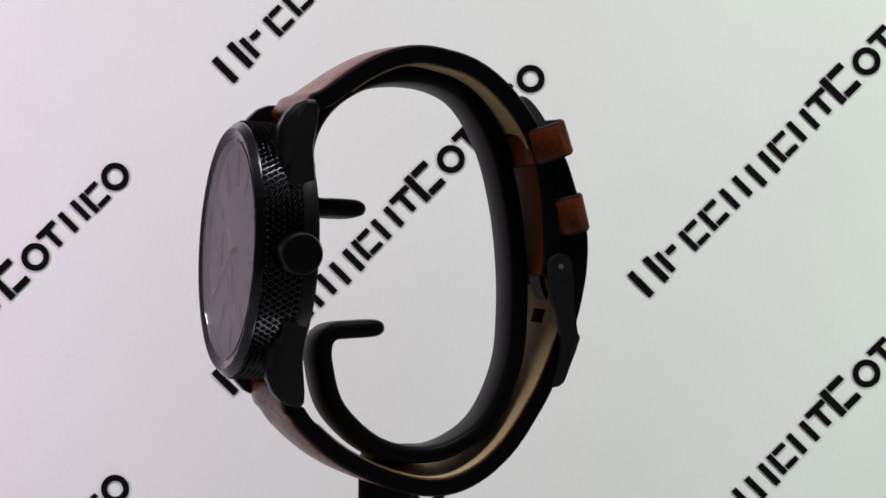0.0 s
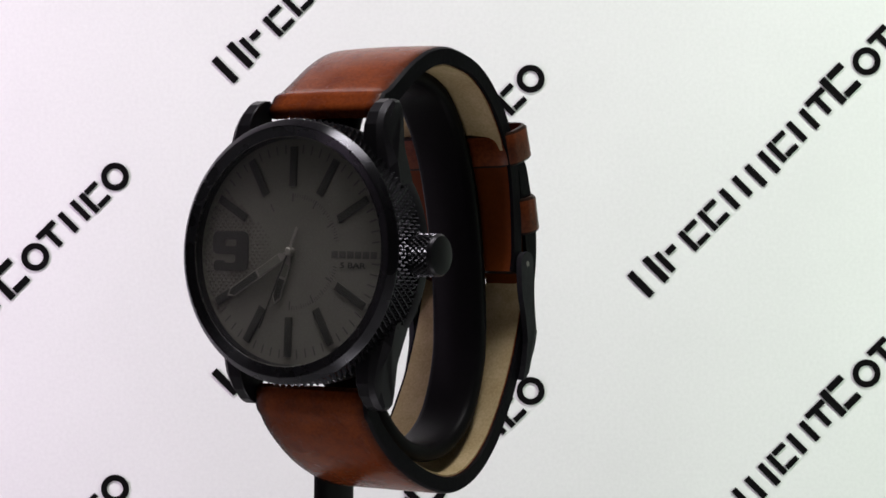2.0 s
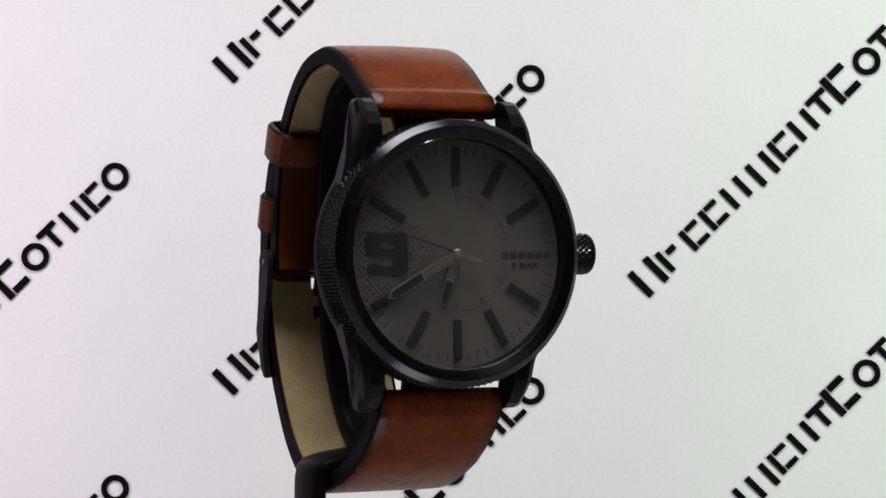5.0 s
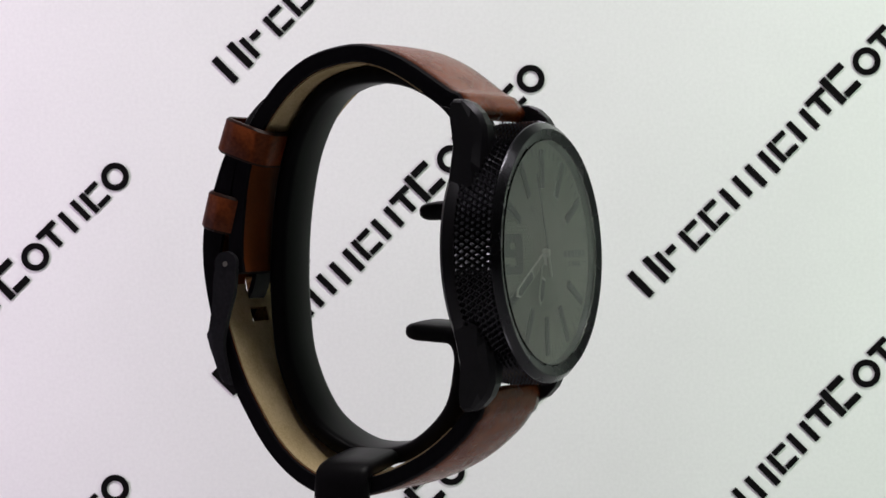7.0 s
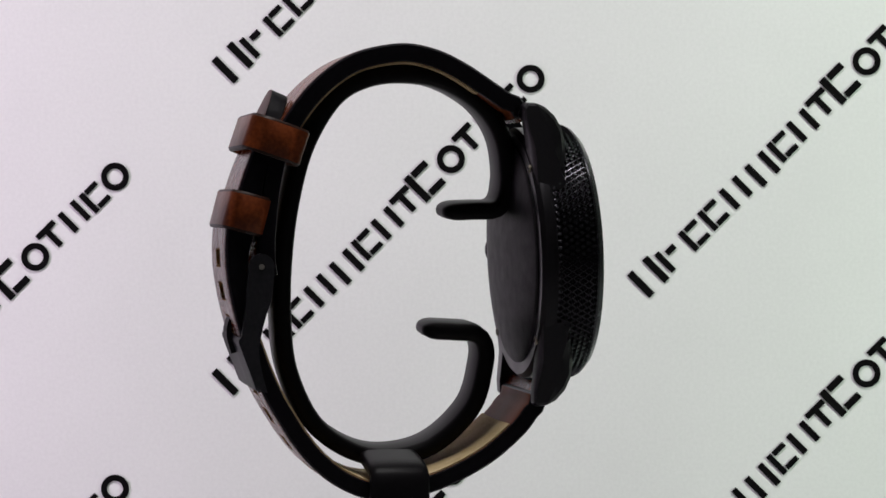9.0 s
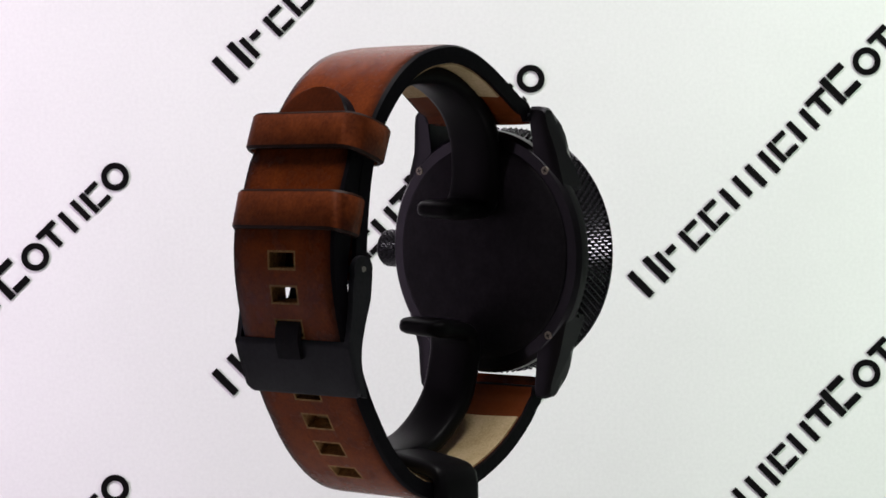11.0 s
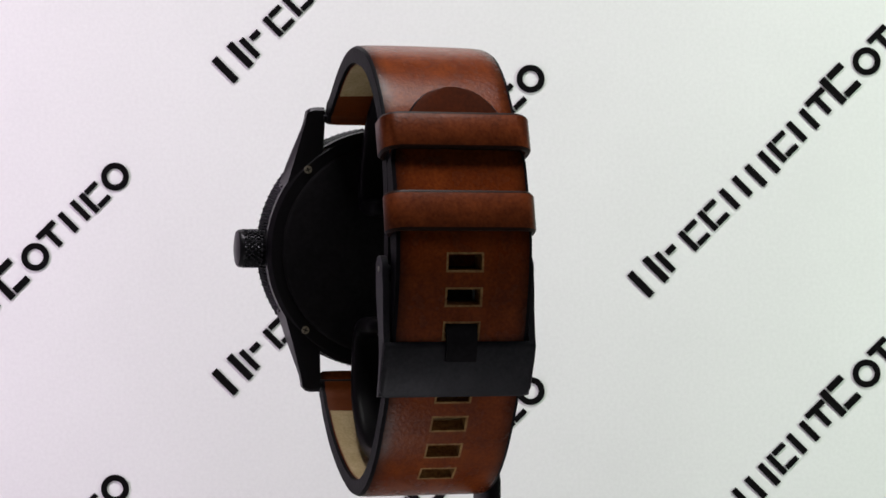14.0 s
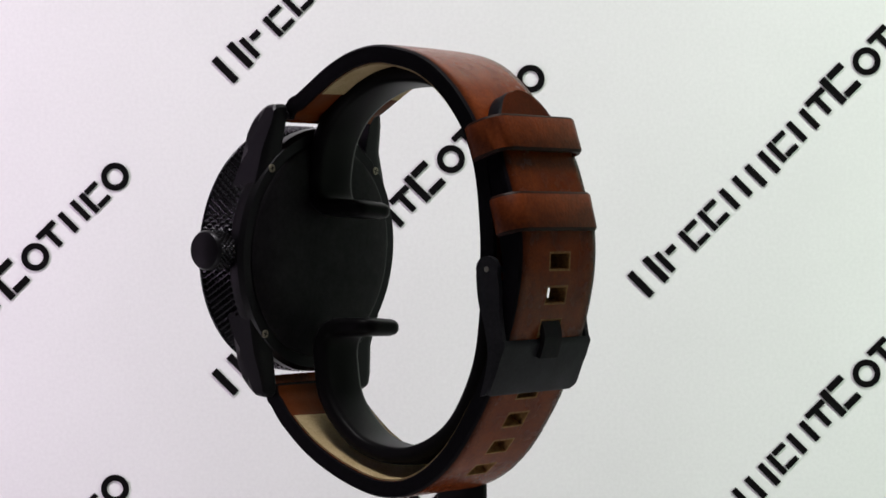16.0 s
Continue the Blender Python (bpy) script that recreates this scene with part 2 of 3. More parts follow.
def build_case():
    part("mid_case", lathe([(15, 5.8), (22.7, 5.8), (22.9, 6.3), (22.9, 7.9), (22.1, 8.7), (15, 8.7)]), BLACKMETAL, watch, "black plated steel middle case", TILT)
    part("case_back", lathe([(0.01, 6), (20, 6), (20, 8.9), (19.7, 9.1), (19.2, 9.2), (17.5, 9.45), (13, 9.95), (7, 10.3), (0.01, 10.45)]), BACKMETAL, watch, "smooth black steel case back", TILT)
    # knurled band: rows of small pyramids
    bm = bmesh.new()
    loft(bm, [[(r * math.cos(2 * math.pi * i / 120), h, r * math.sin(2 * math.pi * i / 120)) for r, h in ((20.3, -0.9), (22.6, -0.9), (22.6, 6.0), (20.3, 6.0))] for i in range(120)], closed=True)
    n, rows = 116, 7
    for row in range(rows):
        y = -1.15 + 6.95 * (row + 0.5) / rows
        hh = 6.95 / rows / 2
        for k in range(n):
            a = 2 * math.pi * (k + 0.5 * (row % 2)) / n
            da = math.pi / n * 1.0
            def at(r, ang, yy):
                return bm.verts.new(Vector((r * math.cos(ang), yy, r * math.sin(ang))) * MM)
            top = at(23.28, a, y)
            rim = [at(22.58, a - da, y), at(22.58, a, y - hh * 1.6), at(22.58, a + da, y), at(22.58, a, y + hh * 1.6)]
            for q in range(4):
                bm.faces.new((rim[q], rim[(q + 1) % 4], top))
    part("knurled_band", bm, KNURL, watch, "black diamond-knurled steel band", TILT, False)
    part("bezel", lathe([(19.9, 0.6), (19.9, -2.0), (20.0, -2.1), (20.1, -2.13), (21.4, -2.52), (21.55, -2.57), (21.72, -2.55), (21.8, -2.47), (22.8, -1.55), (22.88, -1.45), (22.9, -1.35), (22.9, -1.2), (22.82, -1.1), (22.4, -1.05), (22.4, 0.6)], 160), BEZELMAT, watch, "polished black sloping bezel", TILT)
    glass = part("crystal", lathe([(0.01, -2.25), (19.7, -2.25), (19.9, -2.1), (19.9, -1.2), (0.01, -1.2)], 96), GLASS, watch, "clear flat glass", TILT, False)
    glass.visible_shadow = False
    part("rehaut", lathe([(19.5, 0.1), (19.55, -0.3), (19.8, -1.2), (20.1, -1.2), (20.1, 0.1)], 96), BLACKMETAL, watch, "", TILT)
    for sx in (-1, 1):
        for sz in (-1, 1):
            bm = bmesh.new()
            prof = [(8.4, 9.5), (2.4, 9.5), (2.2, 14), (2.1, 19.4), (2.5, 22.2), (3.6, 24.4), (5.3, 26.1), (7.1, 26.9), (8.7, 27.0), (9.3, 26.4), (9.3, 24.5), (8.5, 19)]
            rings = []
            for f in (0.0, 0.05, 0.6, 0.85, 1.0):
                ring = []
                for y, z in prof:
                    inner, outer = 12.3, 15.3 + (26.5 - z) * 0.262 + 0.45 * max(0.0, (z - 21.0) / 6.0)
                    outer = min(outer, 20.4)
                    inset = {0.0: 0.2, 0.85: 0.25, 1.0: 0.7}.get(f, 0.0)
                    if y < 5.5:
                        inset += {0.85: 0.7, 1.0: 1.9}.get(f, 0.0)
                    cy, cz = 5.5, 17.5
                    d = Vector((y - cy, z - cz))
                    d *= 1 - inset / d.length
                    ring.append((sx * (inner + (outer - inner) * f), cy + d.x, sz * (cz + d.y)))
                rings.append(ring)
            loft(bm, rings)
            part("lug", bm, BLACKMETAL, watch, "", TILT, True, 18)
            b2 = lathe([(0.01, 9.0), (0.75, 9.0), (0.75, 8.2), (0.01, 8.2)], 16)
            screw = part("screw", b2, BRASS, watch, "small worn steel screw", TILT @ pose(sx * 15.3 * MM, -0.1 * MM, sz * 15.2 * MM))
            b2 = bmesh.new()
            box(b2, -0.5, 0.5, 8.8, 9.03, -0.11, 0.11)
            box(b2, -0.11, 0.11, 8.8, 9.034, -0.5, 0.5)
            part("cross_slot", b2, BACKMETAL, screw, "", pose(0, 0, 0, 0, 20 * sx * sz, 0), False)
        # spring bars carry the strap between the lugs
    for sz in (-1, 1):
        part("spring_bar", lathe([(0.01, -12.6), (0.8, -12.6), (0.8, 12.6), (0.01, 12.6)], 16, "X"), BLACKMETAL, watch, "", TILT @ pose(0, (8.9 if sz > 0 else 8.2) * MM, (25.0 if sz > 0 else -25.5) * MM))
    # crown
    crown = part("crown", lathe([(0.01, 22.0), (3.2, 22.0), (3.3, 22.8), (3.5, 23.0), (3.5, 26.5), (3.62, 26.6), (3.62, 26.9), (3.3, 27.35), (2.4, 27.55), (0.01, 27.6)], 48, "X"), BLACKMETAL, watch, "black knurled crown", TILT @ pose(0.5 * MM, 4.3 * MM, 0))
    bm = bmesh.new()
    for row in range(6):
        for k in range(26):
            a = 2 * math.pi * (k + 0.5 * (row % 2)) / 26
            da = math.pi / 26
            x = 23.1 + row * 0.6
            def at(r, ang, xx):
                return bm.verts.new(Vector((xx, r * math.cos(ang), r * math.sin(ang))) * MM)
            top = at(3.75, a, x)
            rim = [at(3.48, a - da, x), at(3.48, a, x - 0.6), at(3.48, a + da, x), at(3.48, a, x + 0.6)]
            for q in range(4):
                bm.faces.new((rim[q], rim[(q + 1) % 4], top))
    part("knurling", bm, KNURL, crown, "", None, False)


build_case()


def turned(m, clock):
    """Turn in the dial's plane, clockwise from twelve, degrees."""
    return m @ Matrix.Rotation(radians(clock), 4, "Y")


def build_dial():
    dial = part("dial", lathe([(0.01, 0.0), (19.6, 0.0), (19.6, 0.6), (0.01, 0.6)], 96), DIAL, watch, "grey dial with dark bar markers", TILT)
    for h in (0, 1, 2, 4, 5, 6, 7, 8, 10, 11):
        bm = bmesh.new()
        box(bm, -0.75, 0.75, -0.3, 0.05, 11.3, 18.2, 0.1)
        part("hour_marker", bm, DARKPAINT, dial, "", Matrix.Rotation(radians(h * 30), 4, "Y"))
    for k in range(60):
        if k % 5 and not 43 < k < 47:
            bm = bmesh.new()
            box(bm, -0.13, 0.13, -0.04, 0.02, 17.0, 18.6)
            part("minute_tick", bm, TICKPAINT, dial, "", Matrix.Rotation(radians(k * 6), 4, "Y"), False)
    # inner scale over the hours from twelve to six
    bm = bmesh.new()
    for k in range(61):
        a = radians(k * 3)
        r0, w = (8.6, 0.14) if k % 10 == 0 else (9.2, 0.09) if k % 5 == 0 else (9.45, 0.06)
        if 26 < k < 35:
            continue
        c, sn = math.cos(a), math.sin(a)
        vs = [bm.verts.new(Vector((rr * sn + dw * c, -0.04, rr * c - dw * sn)) * MM) for rr, dw in ((r0, -w), (10.1, -w), (10.1, w), (r0, w))]
        bm.faces.new(vs)
    part("inner_scale", bm, TICKPAINT, dial, "fine dark printed scale", None, False)
    bm = bmesh.new()
    box(bm, -0.1, 0.1, -0.05, 0.02, 8.0, 9.4)
    part("minute_tick", bm, TICKPAINT, dial, "", Matrix.Rotation(radians(-30), 4, "Y"), False)
    # diamond embossing round the nine
    bm = bmesh.new()
    for i in range(-13, 2):
        for j in range(-19, 20):
            x, z = -6.2 + i * 1.1 + 0.55 * (j % 2), j * 0.6
            if math.hypot(x, z) < 19.0 and x < -3.6 and abs(z) < 1.0 - 0.8 * (x + 2.5) and abs(z) < 11 and not (abs(x + 13.1) < 3.7 and abs(z) < 3.5):
                rad = 0.5 * min(1.0, 0.35 + (-x - 3.6) / 8)
                top = bm.verts.new(Vector((x, -0.12, z)) * MM)
                rim = [bm.verts.new(Vector((x + dx * rad, -0.005, z + dz * rad)) * MM) for dx, dz in ((-1, 0), (0, -1), (1, 0), (0, 1))]
                for q in range(4):
                    bm.faces.new((rim[q], rim[(q + 1) % 4], top))
    tagged(part("embossing", bm, EMBOSS, dial, "fine diamond embossing", None, False), kind="stuff")
    numeral(dial)
    lettering("depth_rating", "5 BAR", 1.35, (13.0, 0, -2.2), 1.5, 0.03, dial, "small dark print")
    for k in range(6):
        bm = bmesh.new()
        box(bm, -0.68, 0.68, -0.06, 0.02, -0.62, 0.62, 0.05)
        part("maker_mark", bm, TICKPAINT, dial, "", pose((9.2 + k * 1.62) * MM, 0, -0.35 * MM))
    return dial


def rounded(corners, r):
    """An outline with every corner rounded; corners are (x, z) in order."""
    out = []
    for i, c in enumerate(corners):
        a, c, b = Vector(corners[i - 1]), Vector(c), Vector(corners[(i + 1) % len(corners)])
        ra = min(r, (a - c).length * 0.48, (b - c).length * 0.48)
        p, q = c + (a - c).normalized() * ra, c + (b - c).normalized() * ra
        for k in range(6):
            t = k / 5
            out.append(p * (1 - t) ** 2 + c * 2 * t * (1 - t) + q * t * t)
    return out


def numeral(dial):
    """The blocky nine: one outline and its counter, cut from flat sheet."""
    curve = bpy.data.curves.new("numeral", "CURVE")
    curve.dimensions, curve.fill_mode, curve.extrude = "2D", "BOTH", 0.1 * MM
    body = [(-3.9, 3.5), (3.9, 3.5), (3.9, -3.5), (-3.6, -3.5), (-3.6, -1.65), (-1.3, -1.65), (-1.3, -2.05), (1.2, -2.05), (1.2, -0.55), (-3.9, -0.55)]
    for pts in (rounded(body, 1.3), rounded([(-1.3, 2.0), (1.3, 2.0), (1.3, 0.85), (-1.3, 0.85)], 0.6)):
        sp = curve.splines.new("POLY")
        sp.points.add(len(pts) - 1)
        for q, p in zip(sp.points, pts):
            q.co = (p.x * MM, p.y * MM, 0, 1)
        sp.use_cyclic_u = True
    holder = bpy.data.objects.new("numeral", curve)
    me = bpy.data.meshes.new_from_object(holder)
    bpy.data.objects.remove(holder)
    me.transform(pose(-13.1 * MM, -0.1 * MM, -0.1 * MM, 90, 0, 0))
    me.materials.clear()
    me.materials.append(DARKPAINT)
    ob = new("numeral", me)
    ob.parent = dial
    tagged(ob, "large dark blocky numeral nine")


def lettering(name, text, size, at, wide, bold, parent, label):
    curve = bpy.data.curves.new(name, "FONT")
    curve.body, curve.size, curve.offset, curve.extrude = text, size * MM, bold * MM, 0.03 * MM
    curve.align_x, curve.align_y = "CENTER", "CENTER"
    holder = bpy.data.objects.new(name, curve)
    me = bpy.data.meshes.new_from_object(holder)
    bpy.data.objects.remove(holder)
    me.transform(pose(at[0] * MM, (at[1] - 0.06) * MM, at[2] * MM, 90, 0, 0) @ Matrix.Diagonal((wide, 1, 1, 1)))
    me.materials.clear()
    me.materials.append(DARKPAINT)
    ob = new(name, me)
    ob.parent = parent
    return tagged(ob, label)


EMBOSS = material("embossed_grey", (0.15, 0.14, 0.125), 0.55, 0.1, 2000, 0.1, 0, None, 60, 0.15)
dial = build_dial()


def hand(name, label, length, width, tail):
    """A baton with a bright rim, a grey well, a cross bar, a dark inlay and a pointed tip, pointing up from the pin."""
    bm = bmesh.new()
    o = [(-0.4, -tail), (0.4, -tail), (0.45, 1.2), (width, 2.0), (width, length - 1.2), (0, length), (-width, length - 1.2), (-width, 2.0), (-0.45, 1.2)]
    loft(bm, [[(x, y, z) for x, z in o] for y in (-0.12, 0.12)])
    h = part(name, bm, HANDEDGE, watch, label, None, False)
    w, bar = width - 0.2, length * 0.5
    for piece, z0, z1, tip, mat in (("well", 2.3, bar - 0.25, 0.0, DIAL), ("inlay", bar + 0.25, length - 1.35, 0.85, DARKPAINT)):
        bm = bmesh.new()
        o = [(-w, z0), (w, z0), (w, z1), (0, z1 + tip), (-w, z1)]
        loft(bm, [[(x, y, z) for x, z in o] for y in (-0.2, -0.1)])
        part(piece, bm, mat, h, "dark inlay" if tip else "", None, False)
    return h


hour_hand = hand("hour_hand", "grey hour hand with dark inlay", 9.6, 0.85, 0.5)
minute_hand = hand("minute_hand", "grey minute hand with dark inlay", 15.2, 0.85, 0.5)
bm = bmesh.new()
o = [(0.14, 0), (0.08, 14.5), (-0.08, 14.5), (-0.14, 0)]
loft(bm, [[(x, y, z) for x, z in o] for y in (-0.08, 0.08)])
second_hand = part("second_hand", bm, DARKPAINT, watch, "thin dark second hand with a bright tail", None, False)
bm = bmesh.new()
o = [(-0.28, -4.5), (0.28, -4.5), (0.2, 0.4), (-0.2, 0.4)]
loft(bm, [[(x, y, z) for x, z in o] for y in (-0.11, 0.11)])
part("tail", bm, HANDEDGE, second_hand, "bright metal tail", None, False)
part("hand_pin", lathe([(0.01, -1.15), (0.55, -1.15), (0.75, -0.95), (0.75, 0), (0.01, 0)], 24), HANDEDGE, watch, "", TILT)
hour_hand.matrix_local = turned(TILT @ pose(0, -0.35 * MM, 0), 198)


# ---- strap ----
SHORT = [(-19.3, 15.4), (-20.2, 16.4), (-20.0, 17.7), (-18.0, 19.3), (-13.0, 22.1), (-7.9, 25.0), (-2.9, 27.4), (2.1, 28.7), (7.1, 28.4), (12.1, 26.9), (16.6, 24.1), (20.6, 20.2), (24.2, 15.1), (26.5, 9.7), (27.7, 4.6), (28.4, -1.6), (28.7, -6.6), (28.6, -10.0), (28.2, -12.6)]
LONG = [(-22.6, -31.4), (-23.7, -32.3), (-23.7, -34.0), (-22.6, -36.4), (-20.0, -40.1), (-14.5, -44.9), (-8.5, -48.4), (-2.5, -50.8), (3.5, -52.1), (9.6, -51.5), (15.6, -48.5), (20.7, -43.7), (24.8, -37.7), (27.6, -32.7), (30.1, -26.7), (32.1, -20.7), (33.6, -14.2), (34.2, -8.2), (33.7, -2.1), (32.1, 2.4), (30.6, 6.9), (28.6, 12.0), (26.6, 17.0), (25.0, 20.8)]


def raised(s, x, swell):
    """How far the band bulges outward at s along it: a slow swell, and a ridge where the leather is folded round the bar."""
    ridge = 0.45 * math.exp(-((s - 5.4) / 1.0) ** 2)
    crown = 0.65 * (1 - (x / 12) ** 2) if s < 34 else 0.0
    return ridge + (swell * (1 + 0.25 * x / 12) + crown) * (math.sin(math.pi * s / 34) ** 2 if s < 34 else 0.0)


def strap_band(name, label, curve, side, thick, holes=(), tip=0.0, bare=(9.0, 9.0), swell=0.0):
    """A leather band along the curve (its outer face), with cut slots, black edges and a suede lining."""
    _, total = spline(curve, 2)
    cuts = []
    for h in holes:
        cuts += [h - 1.72, h - 1.35, h + 1.35, h + 1.72]
    steps = [total * i / 110 for i in range(111)]
    steps = [s for s in steps if all(abs(s - c) > 0.4 for c in cuts) and not any(abs(s - h) < 1.9 for h in holes)] + cuts
    if tip:
        steps = [s for s in steps if s < total - 3] + [total - q for q in (2.4, 1.9, 1.4, 1.0, 0.7, 0.45, 0.25, 0.12, 0.04, 0.0)]
    steps = sorted(set(round(s, 3) for s in steps))
    line, _ = spline(curve, steps)
    nor = normals(line, side)
    xs = [-12, -11.4, -9.5, -7, -3.32, -2.95, -1, 1, 2.95, 3.32, 7, 9.5, 11.4, 12]

    def width(s):
        d = total - s
        return 1.0 if not tip else max(0.1, min(1.0, 0.61 * (d / 3.6) ** 0.38))
    bm = bmesh.new()
    out, inn = [], []
    for s, p, nn in zip(steps, line, nor):
        k = width(s)
        o, i2 = [], []
        for x in xs:
            drop = 0.45 if abs(x) > 11.9 else 0.1 if abs(x) > 11.3 else 0.0
            lift = raised(s, x, swell)
            a = p + nn * (drop - lift)
            pad = 1.7 * math.exp(-((total - s - 25.0) / 9.0) ** 2) if tip else 0.0
            b = p + nn * (thick + pad - drop * 0.5 - lift)
            o.append(bm.verts.new(Vector((x * k, a.x, a.y)) * MM))
            i2.append(bm.verts.new(Vector((x * k, b.x, b.y)) * MM))
        out.append(o)
        inn.append(i2)
    hole_cells, rims = set(), set()
    for r in range(len(steps) - 1):
        mid = (steps[r] + steps[r + 1]) / 2
        for h in holes:
            if abs(mid - h) < 1.35:
                hole_cells |= {(r, c) for c in range(5, 8)}
                rims |= {(r, 4), (r, 8)}
            elif abs(mid - h) < 1.75:
                rims |= {(r, c) for c in range(4, 9)}
    last = len(xs) - 2
    for r in range(len(steps) - 1):
        for c in range(len(xs) - 1):
            if (r, c) in hole_cells:
                for (dr, dc), (a, b) in {(-1, 0): ((r, c), (r, c + 1)), (1, 0): ((r + 1, c), (r + 1, c + 1)), (0, -1): ((r, c), (r + 1, c)), (0, 1): ((r, c + 1), (r + 1, c + 1))}.items():
                    if (r + dr, c + dc) not in hole_cells:
                        bm.faces.new((out[a[0]][a[1]], out[b[0]][b[1]], inn[b[0]][b[1]], inn[a[0]][a[1]])).material_index = 3
                continue
            f = bm.faces.new((out[r][c], out[r][c + 1], out[r + 1][c + 1], out[r + 1][c]))
            f.material_index = 3 if (r, c) in rims else 1 if c in (0, last) else 4 if tip and steps[r] > total - 7 else 0
            f = bm.faces.new((inn[r][c], inn[r + 1][c], inn[r + 1][c + 1], inn[r][c + 1]))
            f.material_index = 1 if c in (0, last) else 2
        for c in (0, last + 1):
            bm.faces.new((out[r][c], out[r + 1][c], inn[r + 1][c], inn[r][c])).material_index = 1
    for r in (0, -1):
        for c in range(len(xs) - 1):
            bm.faces.new((out[r][c], out[r][c + 1], inn[r][c + 1], inn[r][c])).material_index = 1 if r else 0
    strap = part(name, bm, [LEATHER, EDGE, LEATHERIN, CUT, TIP], watch, label)
    # suede lining on the inner face, cut through at the slots
    bm = bmesh.new()
    cols, rows = (-11.2, -3.0, 3.0, 11.2), []
    for s, p, nn in zip(steps, line, nor):
        if bare[0] < s < total - bare[1]:
            pair = []
            for d in (thick - 0.3, thick + 0.25):
                qs = [p + nn * (d - raised(s, x, swell)) for x in cols]
                pair.append([bm.verts.new(Vector((x, q.x, q.y)) * MM) for x, q in zip(cols, qs)])
            rows.append((s, *pair))
    kept = {(i, c) for i in range(len(rows) - 1) for c in range(3) if c != 1 or not any(abs((rows[i][0] + rows[i + 1][0]) / 2 - h) < 1.5 for h in holes[:3])}
    for i, c in kept:
        (_, a0, a1), (_, b0, b1) = rows[i], rows[i + 1]
        bm.faces.new((a1[c], a1[c + 1], b1[c + 1], b1[c]))
        bm.faces.new((a0[c], b0[c], b0[c + 1], a0[c + 1]))
        for di, dc, e in ((-1, 0, (a0[c], a0[c + 1], a1[c + 1], a1[c])), (1, 0, (b0[c], b0[c + 1], b1[c + 1], b1[c])), (0, -1, (a0[c], b0[c], b1[c], a1[c])), (0, 1, (a0[c + 1], b0[c + 1], b1[c + 1], a1[c + 1]))):
            if (i + di, c + dc) not in kept:
                bm.faces.new(e)
    part("lining", bm, LINING, strap, "tan suede lining")
    return strap


_, long_total = spline(LONG, 2)
probe, _ = spline(LONG, 800)
first = min(range(400, 800), key=lambda i: abs(probe[i].y + 9.5)) * long_total / 799
HOLES = [first + 0.2 - 6.0 * k for k in range(8)]
strap_band("upper_strap", "burnished tan leather strap half", SHORT, -1, 3.4, (), 0.0, (11.5, 24.5), 1.0)
strap_band("lower_strap", "burnished tan leather strap half with slots and rounded tail", LONG, 1, 3.2, HOLES, 16.0, (11.0, 36.0))


# ---- keepers and buckle ----
def keeper(top, bottom, depth, skew, label):
    """A leather loop round the strap, sitting a little askew; top and bottom are (y, z) of its outer edge."""
    top, bottom = Vector(top), Vector(bottom)
    down = (bottom - top).normalized()
    inward = Vector((down.y, -down.x))
    if inward.x > 0:
        inward = -inward
    bm = bmesh.new()
    w, r, t = 13.4, 3.4, 1.1
    def loop(ww, d0, d1, rr):
        pts = []
        for cx, cd, a0 in ((ww - rr, d0 + rr, 90), (-(ww - rr), d0 + rr, 180), (-(ww - rr), d1 - rr, 270), (ww - rr, d1 - rr, 360)):
            for k in range(5):
                a = radians(a0 - 90 + 22.5 * k)
                pts.append((cx + rr * math.cos(a), cd - rr * math.sin(a)))
        return pts
    rings = []
    for f, inset in ((0.0, 0.3), (0.07, 0.0), (0.93, 0.0), (1.0, 0.3)):
        base = top.lerp(bottom, f)
        rings.append((base, [(x * (1 - inset / 13), d) for x, d in loop(w, inset, depth - inset, r)]))
    inner = []
    for f in (1.0, 0.0):
        base = top.lerp(bottom, f)
        inner.append((base, loop(w - t, t, depth - t, r * 0.5)))
    allr = [[(x, b.x + inward.x * d * (1 - skew * x / 13.4), b.y + inward.y * d * (1 - skew * x / 13.4)) for x, d in pts] for b, pts in rings + inner]
    loft(bm, allr, closed=True)
    for i, f in enumerate(bm.faces):
        f.material_index = 0 if i // 20 in (1, 4) else 1
    part("keeper", bm, [LEATHERLOOP, BURNT], watch, label)


BURNT = material("blackened_leather_edge", (0.03, 0.011, 0.007), 0.45, 0, 1500, 0.15, 0.15, None, 130, 0.15)
LEATHERLOOP = material("keeper_leather", (0.205, 0.046, 0.013), 0.36, 0, 1500, 0.1, 0.3, (0.095, 0.019, 0.005), 260, 0.22)
keeper((29.4, 16.4), (31.45, 10.2), 9.8, 0.14, "wide tan leather keeper loop")
keeper((33.1, 3.0), (34.8, -3.8), 7.3, 0.1, "tan leather keeper loop")


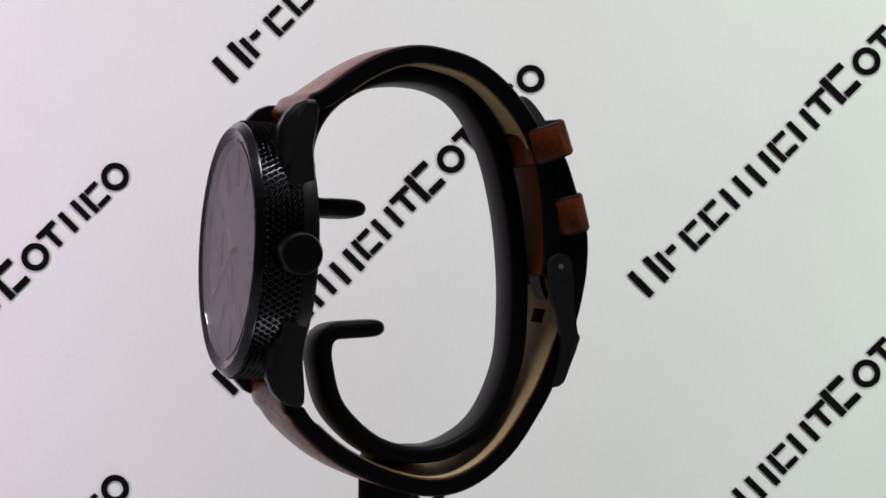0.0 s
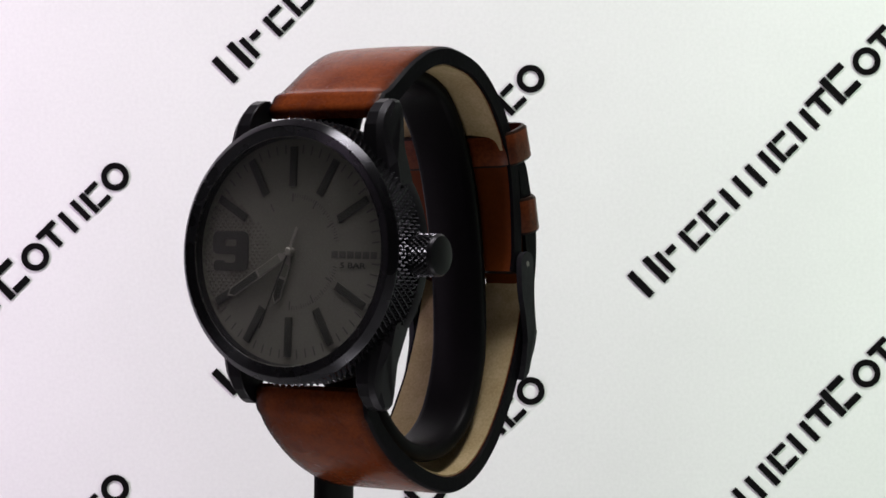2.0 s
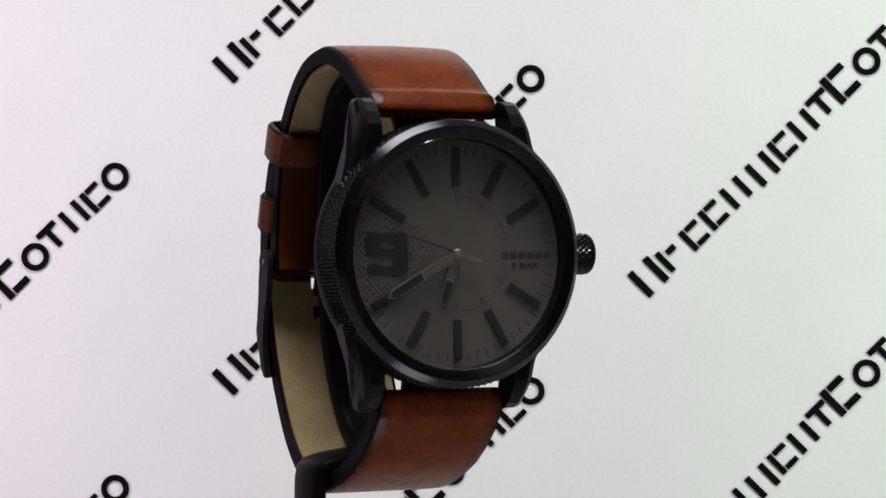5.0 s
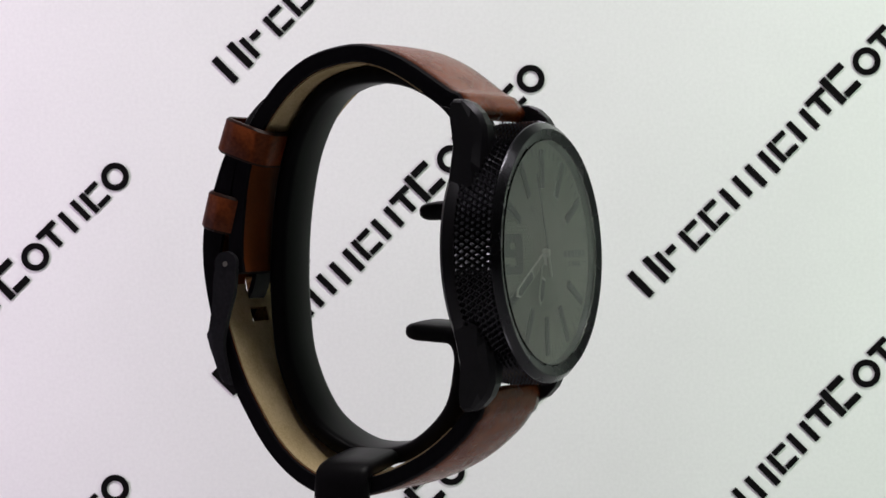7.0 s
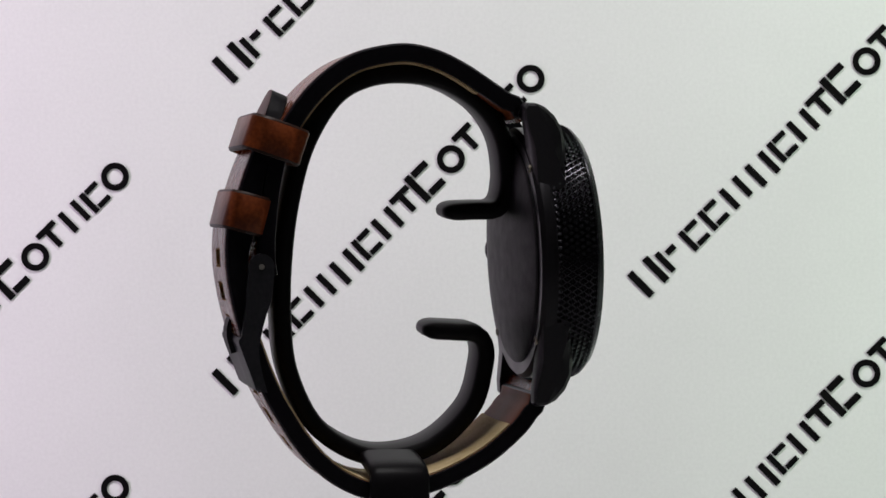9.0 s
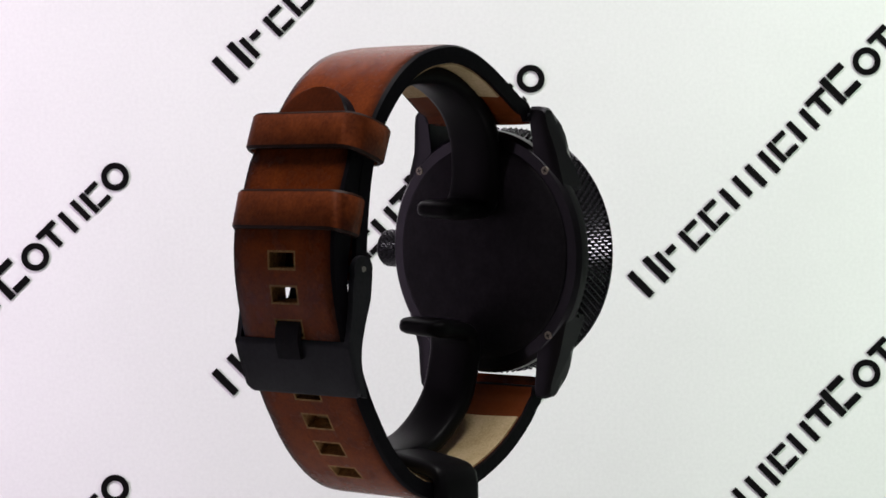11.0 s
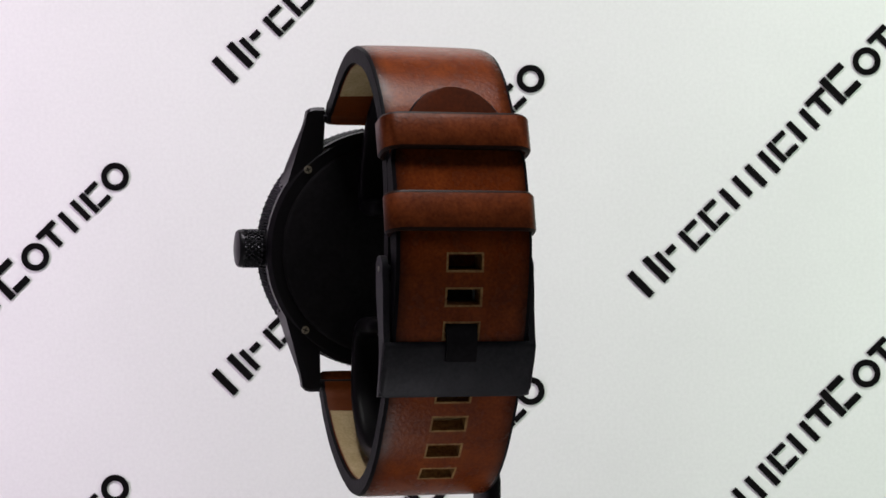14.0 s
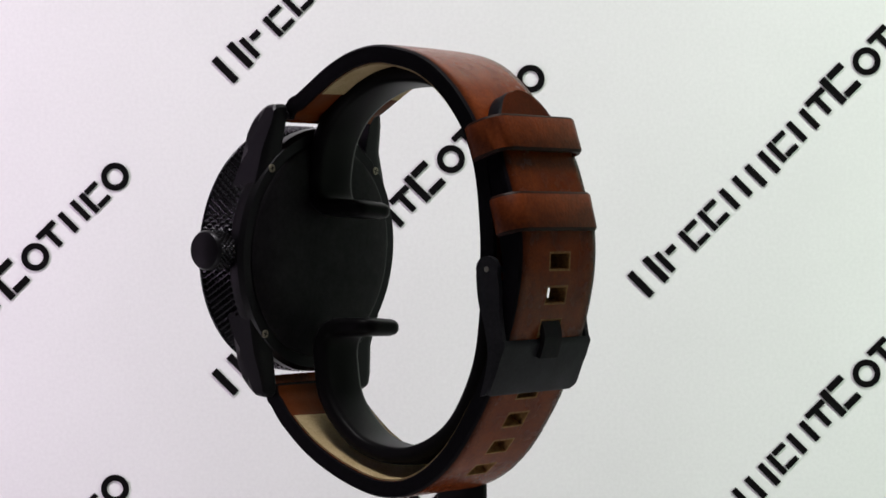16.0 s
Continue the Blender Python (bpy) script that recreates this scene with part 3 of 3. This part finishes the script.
def build_buckle():
    bm = bmesh.new()
    # plate across the strap
    prof = [(y - 0.7, z) for y, z in ((32.3, -22.9), (32.6, -23.5), (32.5, -24.1), (29.4, -32.2), (28.8, -32.6), (28.2, -32.3), (31.2, -24.0), (31.5, -23.0))]
    rings = []
    for x, trim in ((-13.55, 1.5), (-13.4, 0.9), (-13.1, 0.45), (-12.7, 0.15), (-12.2, 0), (12.2, 0), (12.7, 0.15), (13.1, 0.45), (13.4, 0.9), (13.55, 1.5)):
        thin = 0.25 if abs(x) > 13.5 else 0.0
        rings.append([(x, y - thin + (0.38 * trim if z < -30 else 0), z + (trim if z < -30 else 0)) for y, z in prof])
    loft(bm, rings)
    buckle = part("buckle", bm, BUCKLEMAT, watch, "black brushed steel buckle")
    for sx in (-1, 1):
        bm = bmesh.new()
        outer, _ = spline([(30.2, -11.4), (30.6, -14.0), (30.7, -17.6), (31.3, -22.0), (31.6, -24.0), (30.7, -27.0), (27.9, -32.3)], 16)
        inner, _ = spline([(26.8, -32.6), (28.0, -28.0), (28.3, -24.5), (27.4, -20.0), (26.2, -16.0), (25.75, -11.6)], 16)
        cap = [Vector((28.0 + 2.3 * math.cos(radians(200 - 22 * k)), -10.6 + 2.3 * math.sin(radians(200 - 22 * k)))) for k in range(10)]
        side = [tuple(q) for q in (*outer, *inner, *cap)]
        loft(bm, [[(sx * x, y, z) for y, z in side] for x in (12.35, 13.5)])
        part("side_arm", bm, BUCKLEMAT, buckle)
        part("pivot", lathe([(0.01, 13.3 * sx), (0.5, 13.3 * sx), (0.5, 13.62 * sx), (0.01, 13.62 * sx)], 12, "X"), HANDEDGE, buckle, "", pose(0, 28.0 * MM, -10.6 * MM))
    part("pivot_bar", lathe([(0.01, -12.4), (0.8, -12.4), (0.8, 12.4), (0.01, 12.4)], 16, "X"), BUCKLEMAT, buckle, "", pose(0, 28.0 * MM, -10.6 * MM))
    bm = bmesh.new()
    line, _ = spline([(28.0, -10.6), (29.0, -15.5), (31.6, -19.6), (32.4, -22.0), (32.2, -24.0), (31.5, -26.2)], 16)
    nor = normals(line, 1)
    loft(bm, [[(-2.7, *(p - n2 * 0.45)), (2.7, *(p - n2 * 0.45)), (2.7, *(p + n2 * 0.45)), (-2.7, *(p + n2 * 0.45))] for p, n2 in zip(line, nor)])
    part("prong", bm, BACKMETAL, buckle, "flat black buckle prong")
    # engraved mark in plain bars along the plate's lower edge
    lean = math.degrees(math.atan2(3.3, 8.2))
    for k in range(6):
        bm = bmesh.new()
        box(bm, -0.75, 0.75, -0.02, 0.03, -0.55, 0.55, 0.02)
        part("engraved_bar", bm, BUCKLEMAT, buckle, "", pose((-11.6 + k * 1.95) * MM, 29.38 * MM, -30.3 * MM, -lean, 0, 0))


build_buckle()

# ---- display stand ----
stand = tagged(new("display_stand"), "black plastic open-ring watch display stand with hooked ends", "stand")
RING = [(-6.1, -0.7), (-12.0, -0.4), (-15.6, -0.2), (-17.4, 1.6), (-18.0, 5.9), (-16.7, 13.0), (-12.7, 18.8), (-5.7, 22.9), (1.4, 24.0), (8.5, 23.0), (14.2, 19.4), (19.0, 11.2), (21.55, 1.5), (22.75, -8.7), (22.85, -18.9), (21.6, -29.1), (17.0, -38.7), (10.2, -43.8), (2.9, -45.2), (-5.2, -43.1), (-12.2, -36.4), (-14.4, -28.7), (-14.3, -24.8), (-12.6, -22.8), (-9, -22.4), (-2.8, -22.1)]


def ribbon(line, x0, x1, half, ends=3.0):
    """A flat strip with rounded edges and rounded ends along a (y, z) line."""
    bm = bmesh.new()
    nor = normals(line, 1)
    run = [0.0]
    for a, b in zip(line, line[1:]):
        run.append(run[-1] + (b - a).length)
    mid, hw = (x0 + x1) / 2, (x1 - x0) / 2
    rings = []
    for p, nn, s in zip(line, nor, run):
        d = min(s, run[-1] - s)
        k = 1.0 if d >= ends else math.sqrt(max(0.0, 1 - ((ends - d) / ends) ** 2))
        w = hw - ends + ends * k if ends else hw
        h = half * (0.2 + 0.8 * k)
        ring = []
        for j in range(16):
            a = 2 * math.pi * j / 16
            cx = math.copysign(abs(math.cos(a)) ** 0.35, math.cos(a))
            cz = math.copysign(abs(math.sin(a)) ** 0.7, math.sin(a))
            q = p + nn * (cz * h)
            ring.append((mid + cx * w, q.x, q.y))
        rings.append(ring)
    loft(bm, rings)
    return bm


_, ring_run = spline(RING, 2)
ENDS = [0.0, 0.08, 0.25, 0.5, 0.85, 1.3, 1.8, 2.4]
ring_line, _ = spline(RING, ENDS + [3.0 + (ring_run - 6.0) * i / 149 for i in range(150)] + [ring_run - e for e in reversed(ENDS)])
part("ring", ribbon(ring_line, -5.2, 6.0, 1.7), RUBBER, stand, "black open ring with hooked ends", pose(0, 0, 0, 0, -3.5, 0))
# bracket: leaves the ring sideways under the strap and bends down to the foot
post_line, _ = spline([(-2.0, -45.2), (-8.0, -46.0), (-11.0, -46.5), (-12.8, -47.3), (-13.5, -49.4), (-13.6, -60), (-13.6, -139.8)], 90)
bm = ribbon(post_line, -2.0, 8.7, 1.5, 0.0)
for v in bm.verts:
    v.co = Vector((v.co.y, v.co.x, v.co.z))
part("post", bm, RUBBER, stand, "flat black bent post")


# ---- movement ----
def turn(t):
    return 82.46 + 19.0632 * (t - 8) - 0.023872 * (t - 8) ** 2


def motions():
    axis = pose(-7.9 * MM, 0, 0.14)
    seat = pose(-2.6 * MM, -0.7 * MM, 0)
    times = [0.5 * k for k in range(33)]
    rows = [(t, axis @ Matrix.Rotation(radians(turn(t)), 4, "Z") @ seat) for t in times]
    walk(watch, rows)
    walk(stand, rows)
    walk(second_hand, [(t, turned(TILT @ pose(0, -0.9 * MM, 0), 203 + 28.3 * (t - 2.0))) for t in times])
    walk(minute_hand, [(t, turned(TILT @ pose(0, -0.65 * MM, 0), 239.5 + 0.45 * (t - 3.7))) for t in (0.0, 8.0, 16.0)])


motions()
